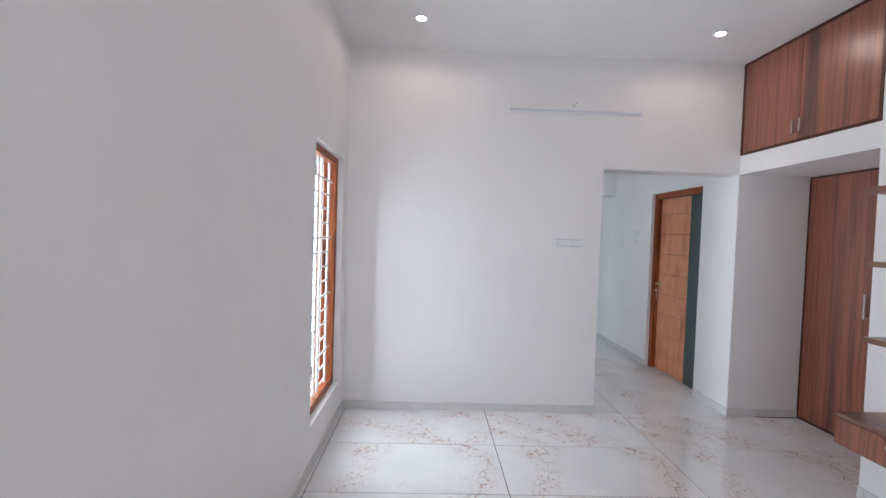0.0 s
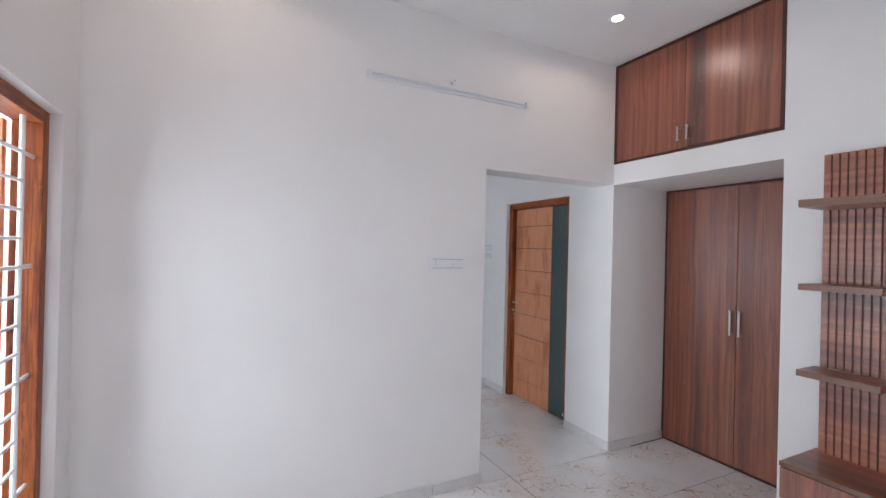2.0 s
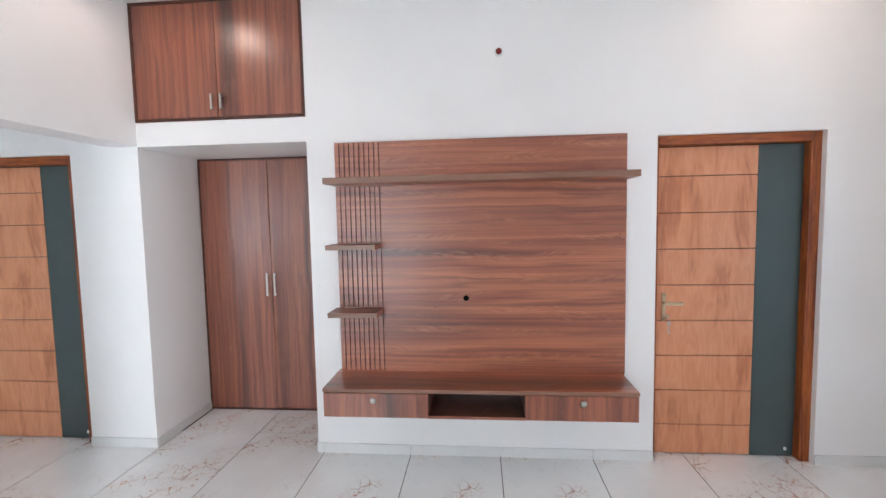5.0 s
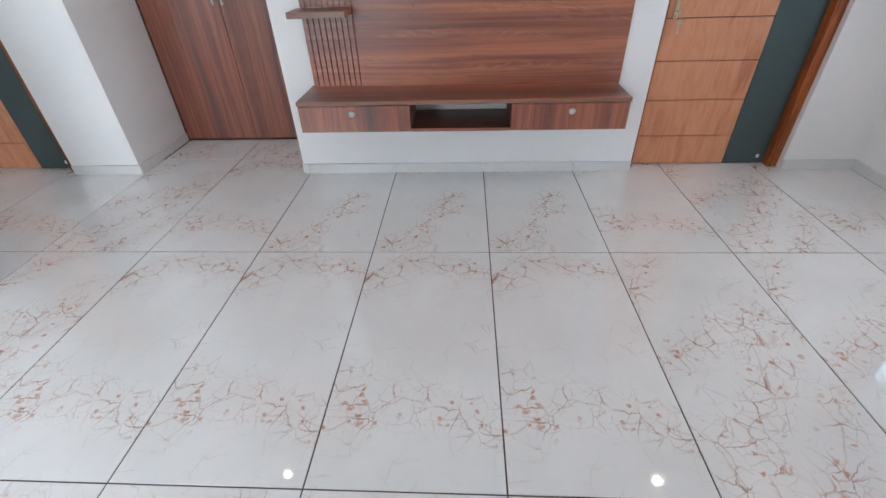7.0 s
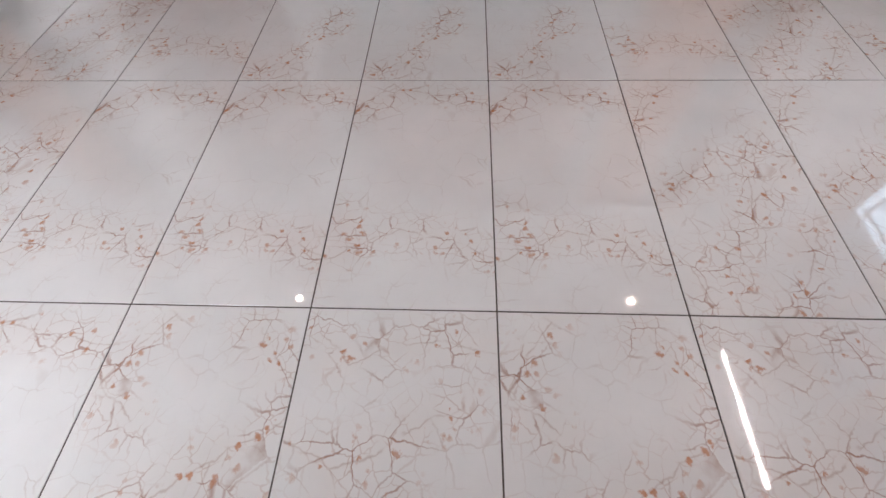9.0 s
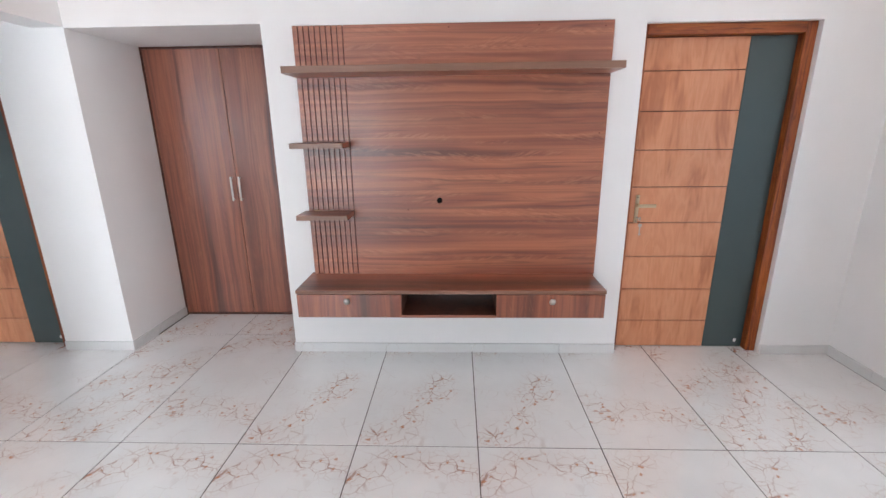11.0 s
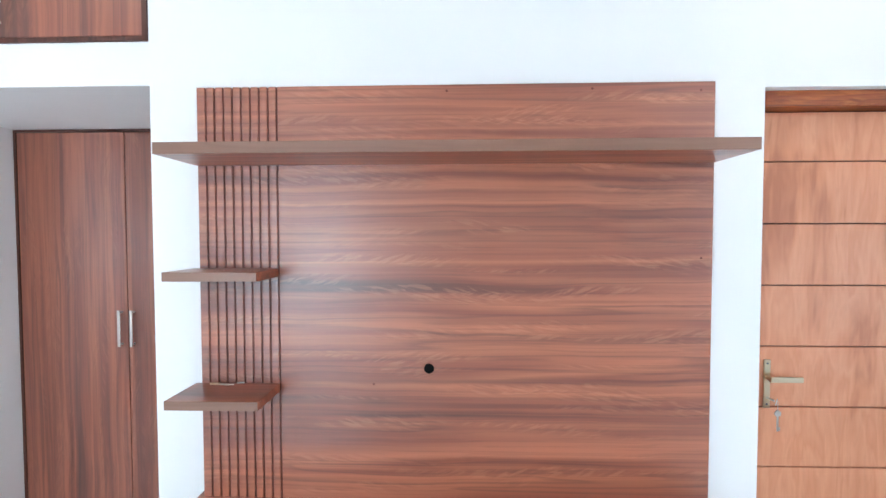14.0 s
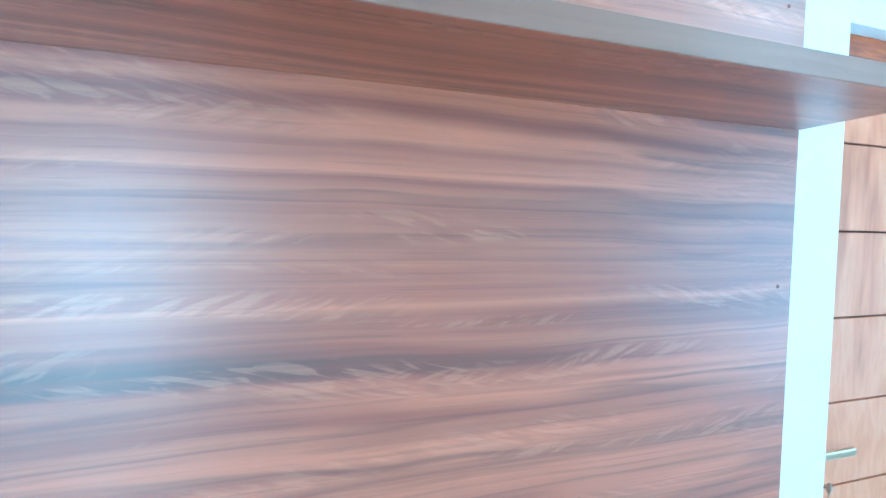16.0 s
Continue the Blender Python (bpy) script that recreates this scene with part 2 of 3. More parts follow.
def marble(name, rough, veins, seed, base=(0.81, 0.805, 0.80)):
    """White polished tile with crackled brown veins and peach flecks. veins: stretches (x0, y0, x1, y1) from the tile's corner, round which its print cracks."""
    m = material(name, base, rough)
    g = Graph(m)
    flat = g.coords()
    shift = g.node("ShaderNodeCombineXYZ", X=seed, Y=seed * 1.3).outputs[0]
    v = g.coords((1, 1, 1), shift)

    def bent(vec, scale, amount):
        warp = g.node("ShaderNodeTexNoise", Scale=scale, Detail=4.0, Roughness=0.6)
        g.link(v, warp.inputs["Vector"])
        mid, off = g.node("ShaderNodeVectorMath"), g.node("ShaderNodeVectorMath")
        mid.operation, off.operation = "SUBTRACT", "MULTIPLY_ADD"
        g.link(warp.outputs["Color"], mid.inputs[0])
        mid.inputs[1].default_value = (0.5, 0.5, 0.5)
        g.link(mid.outputs[0], off.inputs[0])
        off.inputs[1].default_value = (amount, amount, 0)
        g.link(vec, off.inputs[2])
        return off.outputs[0]

    def vec_math(op, a, b):
        n = g.node("ShaderNodeVectorMath")
        n.operation = op
        for val, k in ((a, 0), (b, 1)):
            if isinstance(val, tuple):
                n.inputs[k].default_value = val
            else:
                g.link(val, n.inputs["Scale"] if op == "SCALE" and k == 1 else n.inputs[k])
        return n.outputs["Value"] if op in ("DOT_PRODUCT", "LENGTH") else n.outputs[0]

    # how far each point lies from the nearest vein, bent as veins are
    p = bent(bent(flat, 6.0, 0.085), 26.0, 0.010)
    nearest = None
    for x0, y0, x1, y1 in veins:
        ax, ay, dx, dy = x0 - 0.595, y0 - 0.3, x1 - x0, y1 - y0
        rel = vec_math("SUBTRACT", p, (ax, ay, 0.0))
        run = g.math("DIVIDE", vec_math("DOT_PRODUCT", rel, (dx, dy, 0.0)), dx * dx + dy * dy)
        run = g.math("MINIMUM", g.math("MAXIMUM", run, 0.0), 1.0)
        away = vec_math("LENGTH", vec_math("MULTIPLY", vec_math("SUBTRACT", rel, vec_math("SCALE", (dx, dy, 0.0), run)), (1.0, 1.0, 0.0)), (0.0, 0.0, 0.0))
        nearest = away if nearest is None else g.math("MINIMUM", nearest, away)

    q = bent(bent(v, 7.0, 0.08), 30.0, 0.008)
    crack = []
    for scale, width in ((10.0, 0.026), (19.0, 0.042)):
        vo = g.node("ShaderNodeTexVoronoi", Scale=scale)
        vo.feature = "DISTANCE_TO_EDGE"
        g.link(q, vo.inputs["Vector"])
        crack.append(g.ramp(vo.outputs["Distance"], [(0.0, grey(1)), (width * 0.45, grey(0.7)), (width, grey(0))]))
    close = g.ramp(nearest, [(0.0, grey(1)), (0.045, grey(0.7)), (0.10, grey(0))])
    wider = g.ramp(nearest, [(0.0, grey(1)), (0.06, grey(0.55)), (0.15, grey(0))])
    core = g.ramp(nearest, [(0.0, grey(1)), (0.0018, grey(0.7)), (0.0042, grey(0))])
    gaps = g.ramp(g.noise(v, 7, 4), [(0.40, grey(0)), (0.54, grey(1))])
    light, dim = tuple(c * 1.05 for c in base), tuple(c * 0.95 for c in base)
    cloud = g.mix(g.ramp(g.noise(v, 3.0, 5), [(0.3, grey(0)), (0.7, grey(1))]), dim, light)
    c = g.mix(g.math("MULTIPLY", wider, 0.24), cloud, (0.78, 0.68, 0.61))
    # faint hairs all over, a network near the veins, then the veins themselves
    patch = g.ramp(g.noise(v, 5, 3, 0.6), [(0.46, grey(0)), (0.62, grey(0.3))])
    c = g.mix(g.math("MULTIPLY", crack[0], patch), c, (0.44, 0.31, 0.26))
    c = g.mix(g.math("MULTIPLY", g.math("MULTIPLY", crack[1], gaps), g.math("MULTIPLY", wider, 0.5)), c, (0.44, 0.22, 0.15))
    c = g.mix(g.math("MULTIPLY", g.math("MULTIPLY", crack[0], gaps), g.math("MULTIPLY", close, 0.85)), c, (0.36, 0.15, 0.095))
    c = g.mix(g.math("MULTIPLY", g.math("MULTIPLY", core, g.ramp(g.noise(v, 10, 4), [(0.40, grey(0.0)), (0.56, grey(1))])), 0.4), c, (0.36, 0.18, 0.12))
    fl = g.node("ShaderNodeTexVoronoi", Scale=38.0)
    g.link(q, fl.inputs["Vector"])
    cell = g.math("MULTIPLY", g.math("GREATER_THAN", g.node_sep(fl.outputs["Color"]), 0.84), g.ramp(g.math("ADD", fl.outputs["Distance"], g.math("MULTIPLY", g.noise(v, 90, 3), 0.9)), [(0.66, grey(1)), (0.92, grey(0))]))
    c = g.mix(g.math("MULTIPLY", g.math("MULTIPLY", cell, close), 0.9), c, (0.54, 0.21, 0.095))
    g.link(c, g.b.inputs["Base Color"])
    g.link(g.ramp(g.noise(v, 6, 3), [(0.3, grey(rough)), (0.7, grey(rough + 0.03))]), g.b.inputs["Roughness"])
    return m


def node_sep(self, color):
    n = self.node("ShaderNodeSeparateColor")
    self.link(color, n.inputs[0])
    return n.outputs[0]


Graph.node_sep = node_sep
# the prints that the floor tiles repeat
PRINT_BANDS = [(0.18, 0.60, 0.27, 0.42), (0.27, 0.42, 0.31, 0.34), (0.31, 0.34, 0.27, 0.15), (0.27, 0.15, 0.20, 0.0), (0.38, 0.54, 0.24, 0.47),
               (0.97, 0.58, 1.10, 0.38), (1.10, 0.38, 1.05, 0.0)]
PRINT_LONG = [(1.11, 0.47, 0.91, 0.56), (0.84, 0.08, 0.64, 0.21), (0.64, 0.21, 0.46, 0.24), (0.46, 0.24, 0.31, 0.29), (0.31, 0.29, 0.22, 0.42), (0.22, 0.42, 0.01, 0.43),
              (0.49, 0.55, 0.70, 0.31), (0.67, 0.02, 0.46, 0.24), (0.32, 0.06, 0.0, 0.27), (0.18, 0.55, 0.04, 0.5)]
PRINT_NET = [(1.16, 0.45, 0.94, 0.58), (0.94, 0.58, 0.83, 0.45), (0.86, 0.0, 0.73, 0.17), (0.73, 0.17, 0.63, 0.33), (0.63, 0.33, 0.52, 0.47), (0.73, 0.17, 0.50, 0.2),
             (0.65, 0.06, 0.45, 0.1), (1.11, 0.14, 0.99, 0.05), (0.50, 0.2, 0.2, 0.35), (0.2, 0.35, 0.0, 0.3)]
PRINT_FORK = [(1.11, 0.55, 1.02, 0.45), (1.02, 0.45, 1.09, 0.18), (1.09, 0.18, 1.05, 0.0), (0.79, 0.59, 0.72, 0.46), (0.72, 0.46, 0.77, 0.34), (0.77, 0.34, 0.9, 0.12),
              (0.72, 0.46, 0.56, 0.38), (0.66, 0.26, 0.5, 0.2), (0.56, 0.38, 0.2, 0.3)]
PRINT_SLANT = [(0.07, 0.41, 0.29, 0.32), (0.29, 0.32, 0.47, 0.17), (0.41, 0.29, 0.6, 0.2), (0.02, 0.58, 0.1, 0.5), (0.95, 0.55, 1.15, 0.1)]
tile_mats = []
for k, print_veins in enumerate((PRINT_BANDS, PRINT_LONG, PRINT_NET, PRINT_FORK, PRINT_SLANT)):
    tile_mats.append(marble("polished_marble_tile", 0.025, print_veins, 2.7 * k + 0.4))
    tile_mats[-1].node_tree.nodes["Principled BSDF"].inputs["Specular IOR Level"].default_value = 1.0
    tile_mats[-1].node_tree.nodes["Principled BSDF"].inputs["IOR"].default_value = 1.6
skirt_mat = marble("marble_skirting", 0.15, [(0.3, 0.2, 0.5, 0.36), (0.7, 0.36, 0.85, 0.28)], 7.7, (0.70, 0.695, 0.69))
grout_mat = material("brown_grout", (0.085, 0.07, 0.058), 0.9)
ground_mat = material("outside_ground", (0.28, 0.26, 0.24), 0.9)
gq = Graph(ground_mat)
gq.link(gq.mix(gq.noise(gq.coords(), 3, 6), (0.22, 0.2, 0.18), (0.34, 0.32, 0.29)), gq.b.inputs["Base Color"])

# ---- mesh helpers ----


def box(bm, x0, x1, y0, y1, z0, z1, bevel=0.0, seg=1):
    made = bmesh.ops.create_cube(bm, size=1.0)["verts"]
    for v in made:
        v.co = Vector(((x0 + x1) / 2 + v.co.x * (x1 - x0), (y0 + y1) / 2 + v.co.y * (y1 - y0), (z0 + z1) / 2 + v.co.z * (z1 - z0)))
    if bevel:
        edges = list({e for v in made for e in v.link_edges})
        bmesh.ops.bevel(bm, geom=edges, offset=bevel, segments=seg, affect="EDGES", profile=0.6)
    return bm


def rod(bm, a, b, r, r2=None, n=16, cap=True):
    a, b = Vector(a), Vector(b)
    d = b - a
    m = Matrix.Translation((a + b) / 2) @ d.to_track_quat("Z", "Y").to_matrix().to_4x4()
    bmesh.ops.create_cone(bm, cap_ends=cap, segments=n, radius1=r, radius2=r if r2 is None else r2, depth=d.length, matrix=m)
    return bm


def turned(bm, profile, m, n=20):
    """A solid of revolution about local z from (radius, z) pairs, posed by m."""
    rings = []
    for r, z in profile:
        rings.append([bm.verts.new(m @ Vector((r * math.cos(2 * math.pi * k / n), r * math.sin(2 * math.pi * k / n), z))) for k in range(n)])
    for p, q in zip(rings, rings[1:]):
        for k in range(n):
            bm.faces.new((p[k], p[(k + 1) % n], q[(k + 1) % n], q[k]))
    bm.faces.new(rings[0][::-1])
    bm.faces.new(rings[-1])
    return bm


def mesh_of(name, bm, mat, smooth=False):
    bmesh.ops.recalc_face_normals(bm, faces=bm.faces)
    me = bpy.data.meshes.new(name)
    bm.to_mesh(me)
    bm.free()
    me.materials.append(mat)
    if smooth:
        for p in me.polygons:
            p.use_smooth = True
    return me


def part(name, bm, mat, parent, label="", smooth=False):
    ob = new(name, mesh_of(name, bm, mat, smooth))
    ob.parent = parent
    if label:
        tagged(ob, label)
    return ob


def B():
    return bmesh.new()


def structure(name, boxes, mat, label, category):
    bm = B()
    for b in boxes:
        box(bm, *b)
    return tagged(new(name, mesh_of(name, bm, mat)), label, category, kind="structure")


def thing(name, at, label, category, group="", kind=""):
    ob = new(name)
    ob.location = at
    ob.empty_display_size = 0.1
    return tagged(ob, label, category, group, kind)


# ---- the large structure ----
T = 0.2
DY0, DY1, DTOP, DSTEP = -0.63, 0.343, 2.072, 4.867
NY0, NY1, NTOP, LOFT0 = 2.56, 3.74, 2.105, 2.265
OPX, OPTOP = 1.605, 2.11
CX, CBACK = 3.415, 3.98
YEND = 8.4

structure("wall_east", [
    (XR, XR + T, YB - T, DY0, 0, ZC), (XR, XR + T, DY0, DY1, DTOP, ZC), (XR, XR + T, DY1, NY0, 0, ZC),
    (XR, CBACK, NY0, NY1, NTOP, LOFT0),
    (XR + T, CBACK, NY0 - 0.12, NY0, 0, ZC), (XR + T, CBACK, NY1, NY1 + 0.12, 0, ZC), (CBACK, CBACK + 0.12, NY0 - 0.12, NY1 + 0.12, 0, ZC),
    (XR, XR + T, NY1, DY0 + DSTEP, 0, ZC), (XR, XR + T, DY0 + DSTEP, DY1 + DSTEP, DTOP, ZC), (XR, XR + T, DY1 + DSTEP, YEND + T, 0, ZC),
    (XR + T + 0.002, XR + T + 0.1, DY0 - 0.2, DY1 + 0.2, 0, DTOP + 0.2), (XR + T + 0.002, XR + T + 0.1, DY0 + DSTEP - 0.2, DY1 + DSTEP + 0.2, 0, DTOP + 0.2),
], wall_paint, "white painted plaster wall with alcove and two door openings", "wall")
structure("wall_north", [(XL, OPX, YF, YF + T, 0, ZC), (OPX, XR, YF, YF + T, OPTOP, ZC)], wall_paint, "plain white painted wall with an open doorway to the hall", "wall")
W1 = (2.72, 3.56, 0.28, 2.078)
W2 = (0.25, 2.1, 0.33, 2.06)
# WH and WB: unseen openings, added to let light into hall and back room
WH = (4.6, 5.6, 0.9, 2.06)
WB = (6.8, 7.8, 0.9, 2.06)


def pierced(a0, a1, openings, put):
    """Boxes of a wall from a0 to a1 along its length around openings (low, high, sill, head)."""
    out, at = [], a0
    for o0, o1, s0, s1 in openings:
        out += [put(at, o0, 0, ZC), put(o0, o1, 0, s0), put(o0, o1, s1, ZC)]
        at = o1
    return out + [put(at, a1, 0, ZC)]


structure("wall_west", pierced(YB - T, YEND + T, [W1, WH, WB], lambda a, b, z0, z1: (XL - T, XL, a, b, z0, z1)), wall_paint, "white painted wall pierced by a tall narrow window", "wall")
structure("wall_south", pierced(XL, XR, [W2], lambda a, b, z0, z1: (a, b, YB - T, YB, z0, z1)), wall_paint, "white painted wall with a wide grilled window", "wall")
structure("wall_hall", [(XL, 1.7, 6.24, 6.44, 0, ZC), (1.7, XR, 6.24, 6.44, 2.14, ZC)], wall_paint, "white hall wall with a doorway beside the corner", "wall")
structure("wall_end", [(XL, XR, YEND, YEND + T, 0, ZC)], wall_paint, "plain white wall closing the back room", "wall")
structure("ceiling", [(XL - T, CBACK + 0.12, YB - T, YEND + T, ZC, ZC + 0.15)], ceiling_paint, "flat white painted ceiling", "ceiling")
structure("ground", [(-400, 400, -400, 400, -0.6, -0.45)], ground_mat, "bare earth ground outside the house", "ground")
floor_ob = structure("floor", [(XL - T, CBACK + 0.12, YB - T, YEND + T, -0.2, -0.0025)], grout_mat, "polished white marble-look tiles with brown veins", "floor")


# ---- windows ----


def window_unit(name, opening, along, wall_face, inward, mullions, bars, label, opened=False, glazing=glass_mat, inset=0.015):
    """A teak window in a wall. along: 'x' or 'y'; wall_face: the room's face; inward: +1 if the room lies on the greater side."""
    lo, hi, z0, z1 = opening
    root = thing(name, ((lo + hi) / 2, wall_face, z0) if along == "x" else (wall_face, (lo + hi) / 2, z0), label, "window", kind="structure")
    inv = Matrix.Translation(-Vector(root.location))

    def bx(a0, a1, d0, d1, c0, c1, mat, nm, parent, bevel=0.003):
        p, q = sorted((wall_face - inward * (d0 + inset), wall_face - inward * (d1 + inset)))
        bm = B()
        if along == "x":
            box(bm, a0, a1, p, q, c0, c1, bevel)
        else:
            box(bm, p, q, a0, a1, c0, c1, bevel)
        bmesh.ops.transform(bm, matrix=inv, verts=bm.verts)
        return part(nm, bm, mat, parent)

    level = teak_x if along == "x" else teak_h
    f, d0, d1 = 0.055, 0.03, 0.13
    frame_ob = bx(lo, lo + f, d0, d1, z0, z1, teak_v, "window_frame", root)
    bx(hi - f, hi, d0, d1, z0, z1, teak_v, "jamb", frame_ob)
    bx(lo + f, hi - f, d0, d1, z1 - f, z1, level, "head", frame_ob)
    bx(lo + f, hi - f, d0, d1, z0, z0 + f, level, "window_sill", frame_ob)
    edges = [lo + f] + list(mullions) + [hi - f]
    for c in mullions:
        bx(c - 0.025, c + 0.025, 0.055, d1, z0 + f, z1 - f, teak_v, "mullion", frame_ob)
    for hinge, way in ((hi - f, -1),) if opened else ():
        # the shutter swung square to the wall, outside
        def lf(d0, d1, z0, z1, mat, nm, parent, thick=0.034):
            a0, a1 = sorted((hinge + way * 0.004, hinge + way * (0.004 + thick)))
            return bx(a0, a1, d0, d1, z0, z1, mat, nm, parent, 0.002)

        b0, b1, far = z0 + f + 0.004, z1 - f - 0.004, 0.14 + (hi - lo) - 2 * f
        # pale door veneer on the hinge stile paints its edge as lit
        sash = lf(0.14, 0.166, b0, b1, plank_mat, "shutter", root)
        lf(far - 0.065, far, b0, b1, teak_v, "stile", sash)
        lf(0.166, far - 0.065, b1 - 0.075, b1, shaded_teak, "rail", sash)
        lf(0.166, far - 0.065, b0, b0 + 0.09, shaded_teak, "rail", sash)
        pane = lf(0.166, far - 0.065, b0 + 0.09, b1 - 0.075, tinted_glass, "pane", sash, 0.005)
        pane.visible_shadow = False
        bm = B()
        rod(bm, (wall_face - 0.115, hi - 0.26, z1 - f - 0.03), (wall_face - 0.275, hi - f - 0.05, z1 - f - 0.05), 0.004, n=8)
        bmesh.ops.transform(bm, matrix=inv, verts=bm.verts)
        part("window_stay", bm, grey_plastic, root, "thin dark metal window stay")
    for a, b in zip(edges, edges[1:]) if not opened else ():
        a, b = a + 0.026 * (a != lo + f), b - 0.026 * (b != hi - f)
        sash = bx(a, a + 0.045, 0.09, 0.125, z0 + f, z1 - f, teak_v, "sash", root)
        bx(b - 0.045, b, 0.09, 0.125, z0 + f, z1 - f, teak_v, "stile", sash)
        bx(a + 0.045, b - 0.045, 0.09, 0.125, z1 - f - 0.05, z1 - f, level, "rail", sash)
        bx(a + 0.045, b - 0.045, 0.09, 0.125, z0 + f, z0 + f + 0.06, level, "rail", sash)
        pane = bx(a + 0.045, b - 0.045, 0.105, 0.109, z0 + f + 0.06, z1 - f - 0.05, glazing, "pane", sash, 0)
        pane.visible_shadow = False
    grille = bx(lo + f, lo + f + 0.012, 0.058, 0.064, z0 + f, z1 - f, white_metal, "grille", root)

    def bar(p0, p1, r, nm):
        bm = B()
        dd = wall_face - inward * (0.062 + inset)
        pts = [(p[0], dd, p[1]) if along == "x" else (dd, p[0], p[1]) for p in (p0, p1)]
        rod(bm, *pts, r, n=8)
        bmesh.ops.transform(bm, matrix=inv, verts=bm.verts)
        part(nm, bm, white_metal, grille)

    for c in bars:
        bar((c, z0 + f), (c, z1 - f), 0.0095, "upright_bar")
    step = 0.108
    n = int((z1 - z0 - 2 * f - 0.06) / step) + 1
    cuts = [lo + f] + list(bars) + [hi - f]
    for k in range(n):
        z = z1 - f - 0.138 - k * step
        if z < z0 + f + 0.02:
            break
        if k % 4 == 0:
            bar((lo + f, z), (hi - f, z), 0.008, "cross_bar")
        else:
            for j in range(0, len(cuts) - 1):
                if j % 2 == 0 or len(cuts) > 5:
                    bar((cuts[j], z), (cuts[j + 1], z), 0.007, "short_bar")
    return root


window_unit("window_1", W1, "y", XL, 1, [], [3.08, 3.18, 3.40], "tall teak-framed window, shutters open, with white steel grille bars", True)
window_unit("window_2", W2, "x", YB, 1, [0.87, 1.48], [0.47, 0.67, 1.07, 1.28, 1.68, 1.88], "wide teak-framed window with white steel grille bars", glazing=dimming_glass)
# two unseen windows, added only to light the rooms beyond the doorway
window_unit("added_hall_window", WH, "y", XL, 1, [5.1], [4.85, 5.35], "unseen teak-framed window added to let light into the hall")
window_unit("added_back_window", WB, "y", XL, 1, [7.3], [7.05, 7.55], "unseen teak-framed window added to let light into the back room")

# ---- doors ----


def lever_set(root):
    """Lock plate, lever and keys on a leaf; local to the door's root."""
    plate = B()
    box(plate, 0.083, 0.089, 0.243, 0.268, 0.895, 1.08, 0.002)
    plate = part("lock_plate", plate, brass, root, "long satin brass lock plate")
    bm = B()
    rod(bm, (0.085, 0.256, 1.013), (0.05, 0.256, 1.013), 0.009)
    rod(bm, (0.089, 0.256, 1.013), (0.078, 0.256, 1.013), 0.012)
    part("spindle", bm, brass, plate, smooth=False)
    bm = B()
    box(bm, 0.046, 0.058, 0.148, 0.268, 1.003, 1.024, 0.004, 2)
    part("lever", bm, brass, plate, "flat satin brass lever")
    for z in (0.91, 1.066):
        bm = B()
        rod(bm, (0.084, 0.256, z), (0.0815, 0.256, z), 0.004, n=10)
        part("screw", bm, grey_plastic, plate)
    bm = B()
    rod(bm, (0.084, 0.256, 0.935), (0.05, 0.252, 0.935), 0.0035, n=8)
    turned(bm, [(0.002, -0.0015), (0.013, -0.0015), (0.013, 0.0015), (0.002, 0.0015)], Matrix.Translation((0.045, 0.247, 0.932)) @ Euler((0, radians(80), radians(50))).to_matrix().to_4x4(), 14)
    part("key", bm, steel, plate, "steel key left in the lock")
    bm = B()
    turned(bm, [(0.002, -0.0015), (0.012, -0.0015), (0.012, 0.0015), (0.002, 0.0015)], Matrix.Translation((0.05, 0.238, 0.888)) @ Euler((0, radians(90), 0)).to_matrix().to_4x4(), 14)
    box(bm, 0.0485, 0.0515, 0.2345, 0.2415, 0.82, 0.878, 0.001)
    box(bm, 0.0487, 0.0513, 0.229, 0.2365, 0.822, 0.836, 0.001)
    box(bm, 0.0488, 0.0512, 0.2375, 0.2385, 0.898, 0.936)
    part("hanging_key", bm, steel, plate, "spare steel key hanging from its ring")


def door_unit(name, y, label, lock_face):
    """Door set: local x is depth behind the wall face, local y along the wall."""
    root = thing(name, (XR, y, 0), label, "door", kind="structure")
    f0, f1, w = 0.035, 0.15, 0.06
    for nm, (a, b, z0, z1), mat in (("door_frame", (DY1 - lock_face, DY1, 0, DTOP), teak_v), ("hinge_jamb", (DY0, DY0 + w, 0, DTOP), teak_v), ("head_jamb", (DY0 + w, DY1 - lock_face, DTOP - w, DTOP), teak_h)):
        bm = B()
        box(bm, f0, f1, a, b, z0, z1, 0.004)
        part(nm, bm, mat, root)
    l0, l1, top = DY0 + w, DY1 - lock_face, DTOP - w
    bm = B()
    box(bm, 0.105, 0.135, l0, l1, 0.004, top)
    leaf = part("door_leaf", bm, core_mat, root, "dark core showing in the door's grooves")
    split = -0.30
    cuts = [0.006, 0.203] + [0.203 + 0.2317 * k for k in range(1, 8)] + [top - 0.003]
    for a, b in zip(cuts, cuts[1:]):
        bm = B()
        box(bm, 0.09, 0.106, split + 0.001, l1 - 0.003, a + 0.0026, b - 0.0026, 0.0012)
        part("plank", bm, plank_mat, leaf)
    bm = B()
    box(bm, 0.09, 0.106, l0 + 0.003, split - 0.001, 0.006, top - 0.003, 0.0012)
    part("green_strip", bm, green_mat, leaf, "matt grey-green vertical strip")
    bm = B()
    box(bm, 0.082, 0.09, l0 + 0.045, l0 + 0.062, 0.045, 0.068, 0.002)
    part("door_magnet", bm, white_plastic, leaf, "small white magnet catch")
    lever_set(root)
    return root


door_unit("door_1", DSTEP, "closed hall door of orange wood planks with grey-green strip and keys", 0.06)
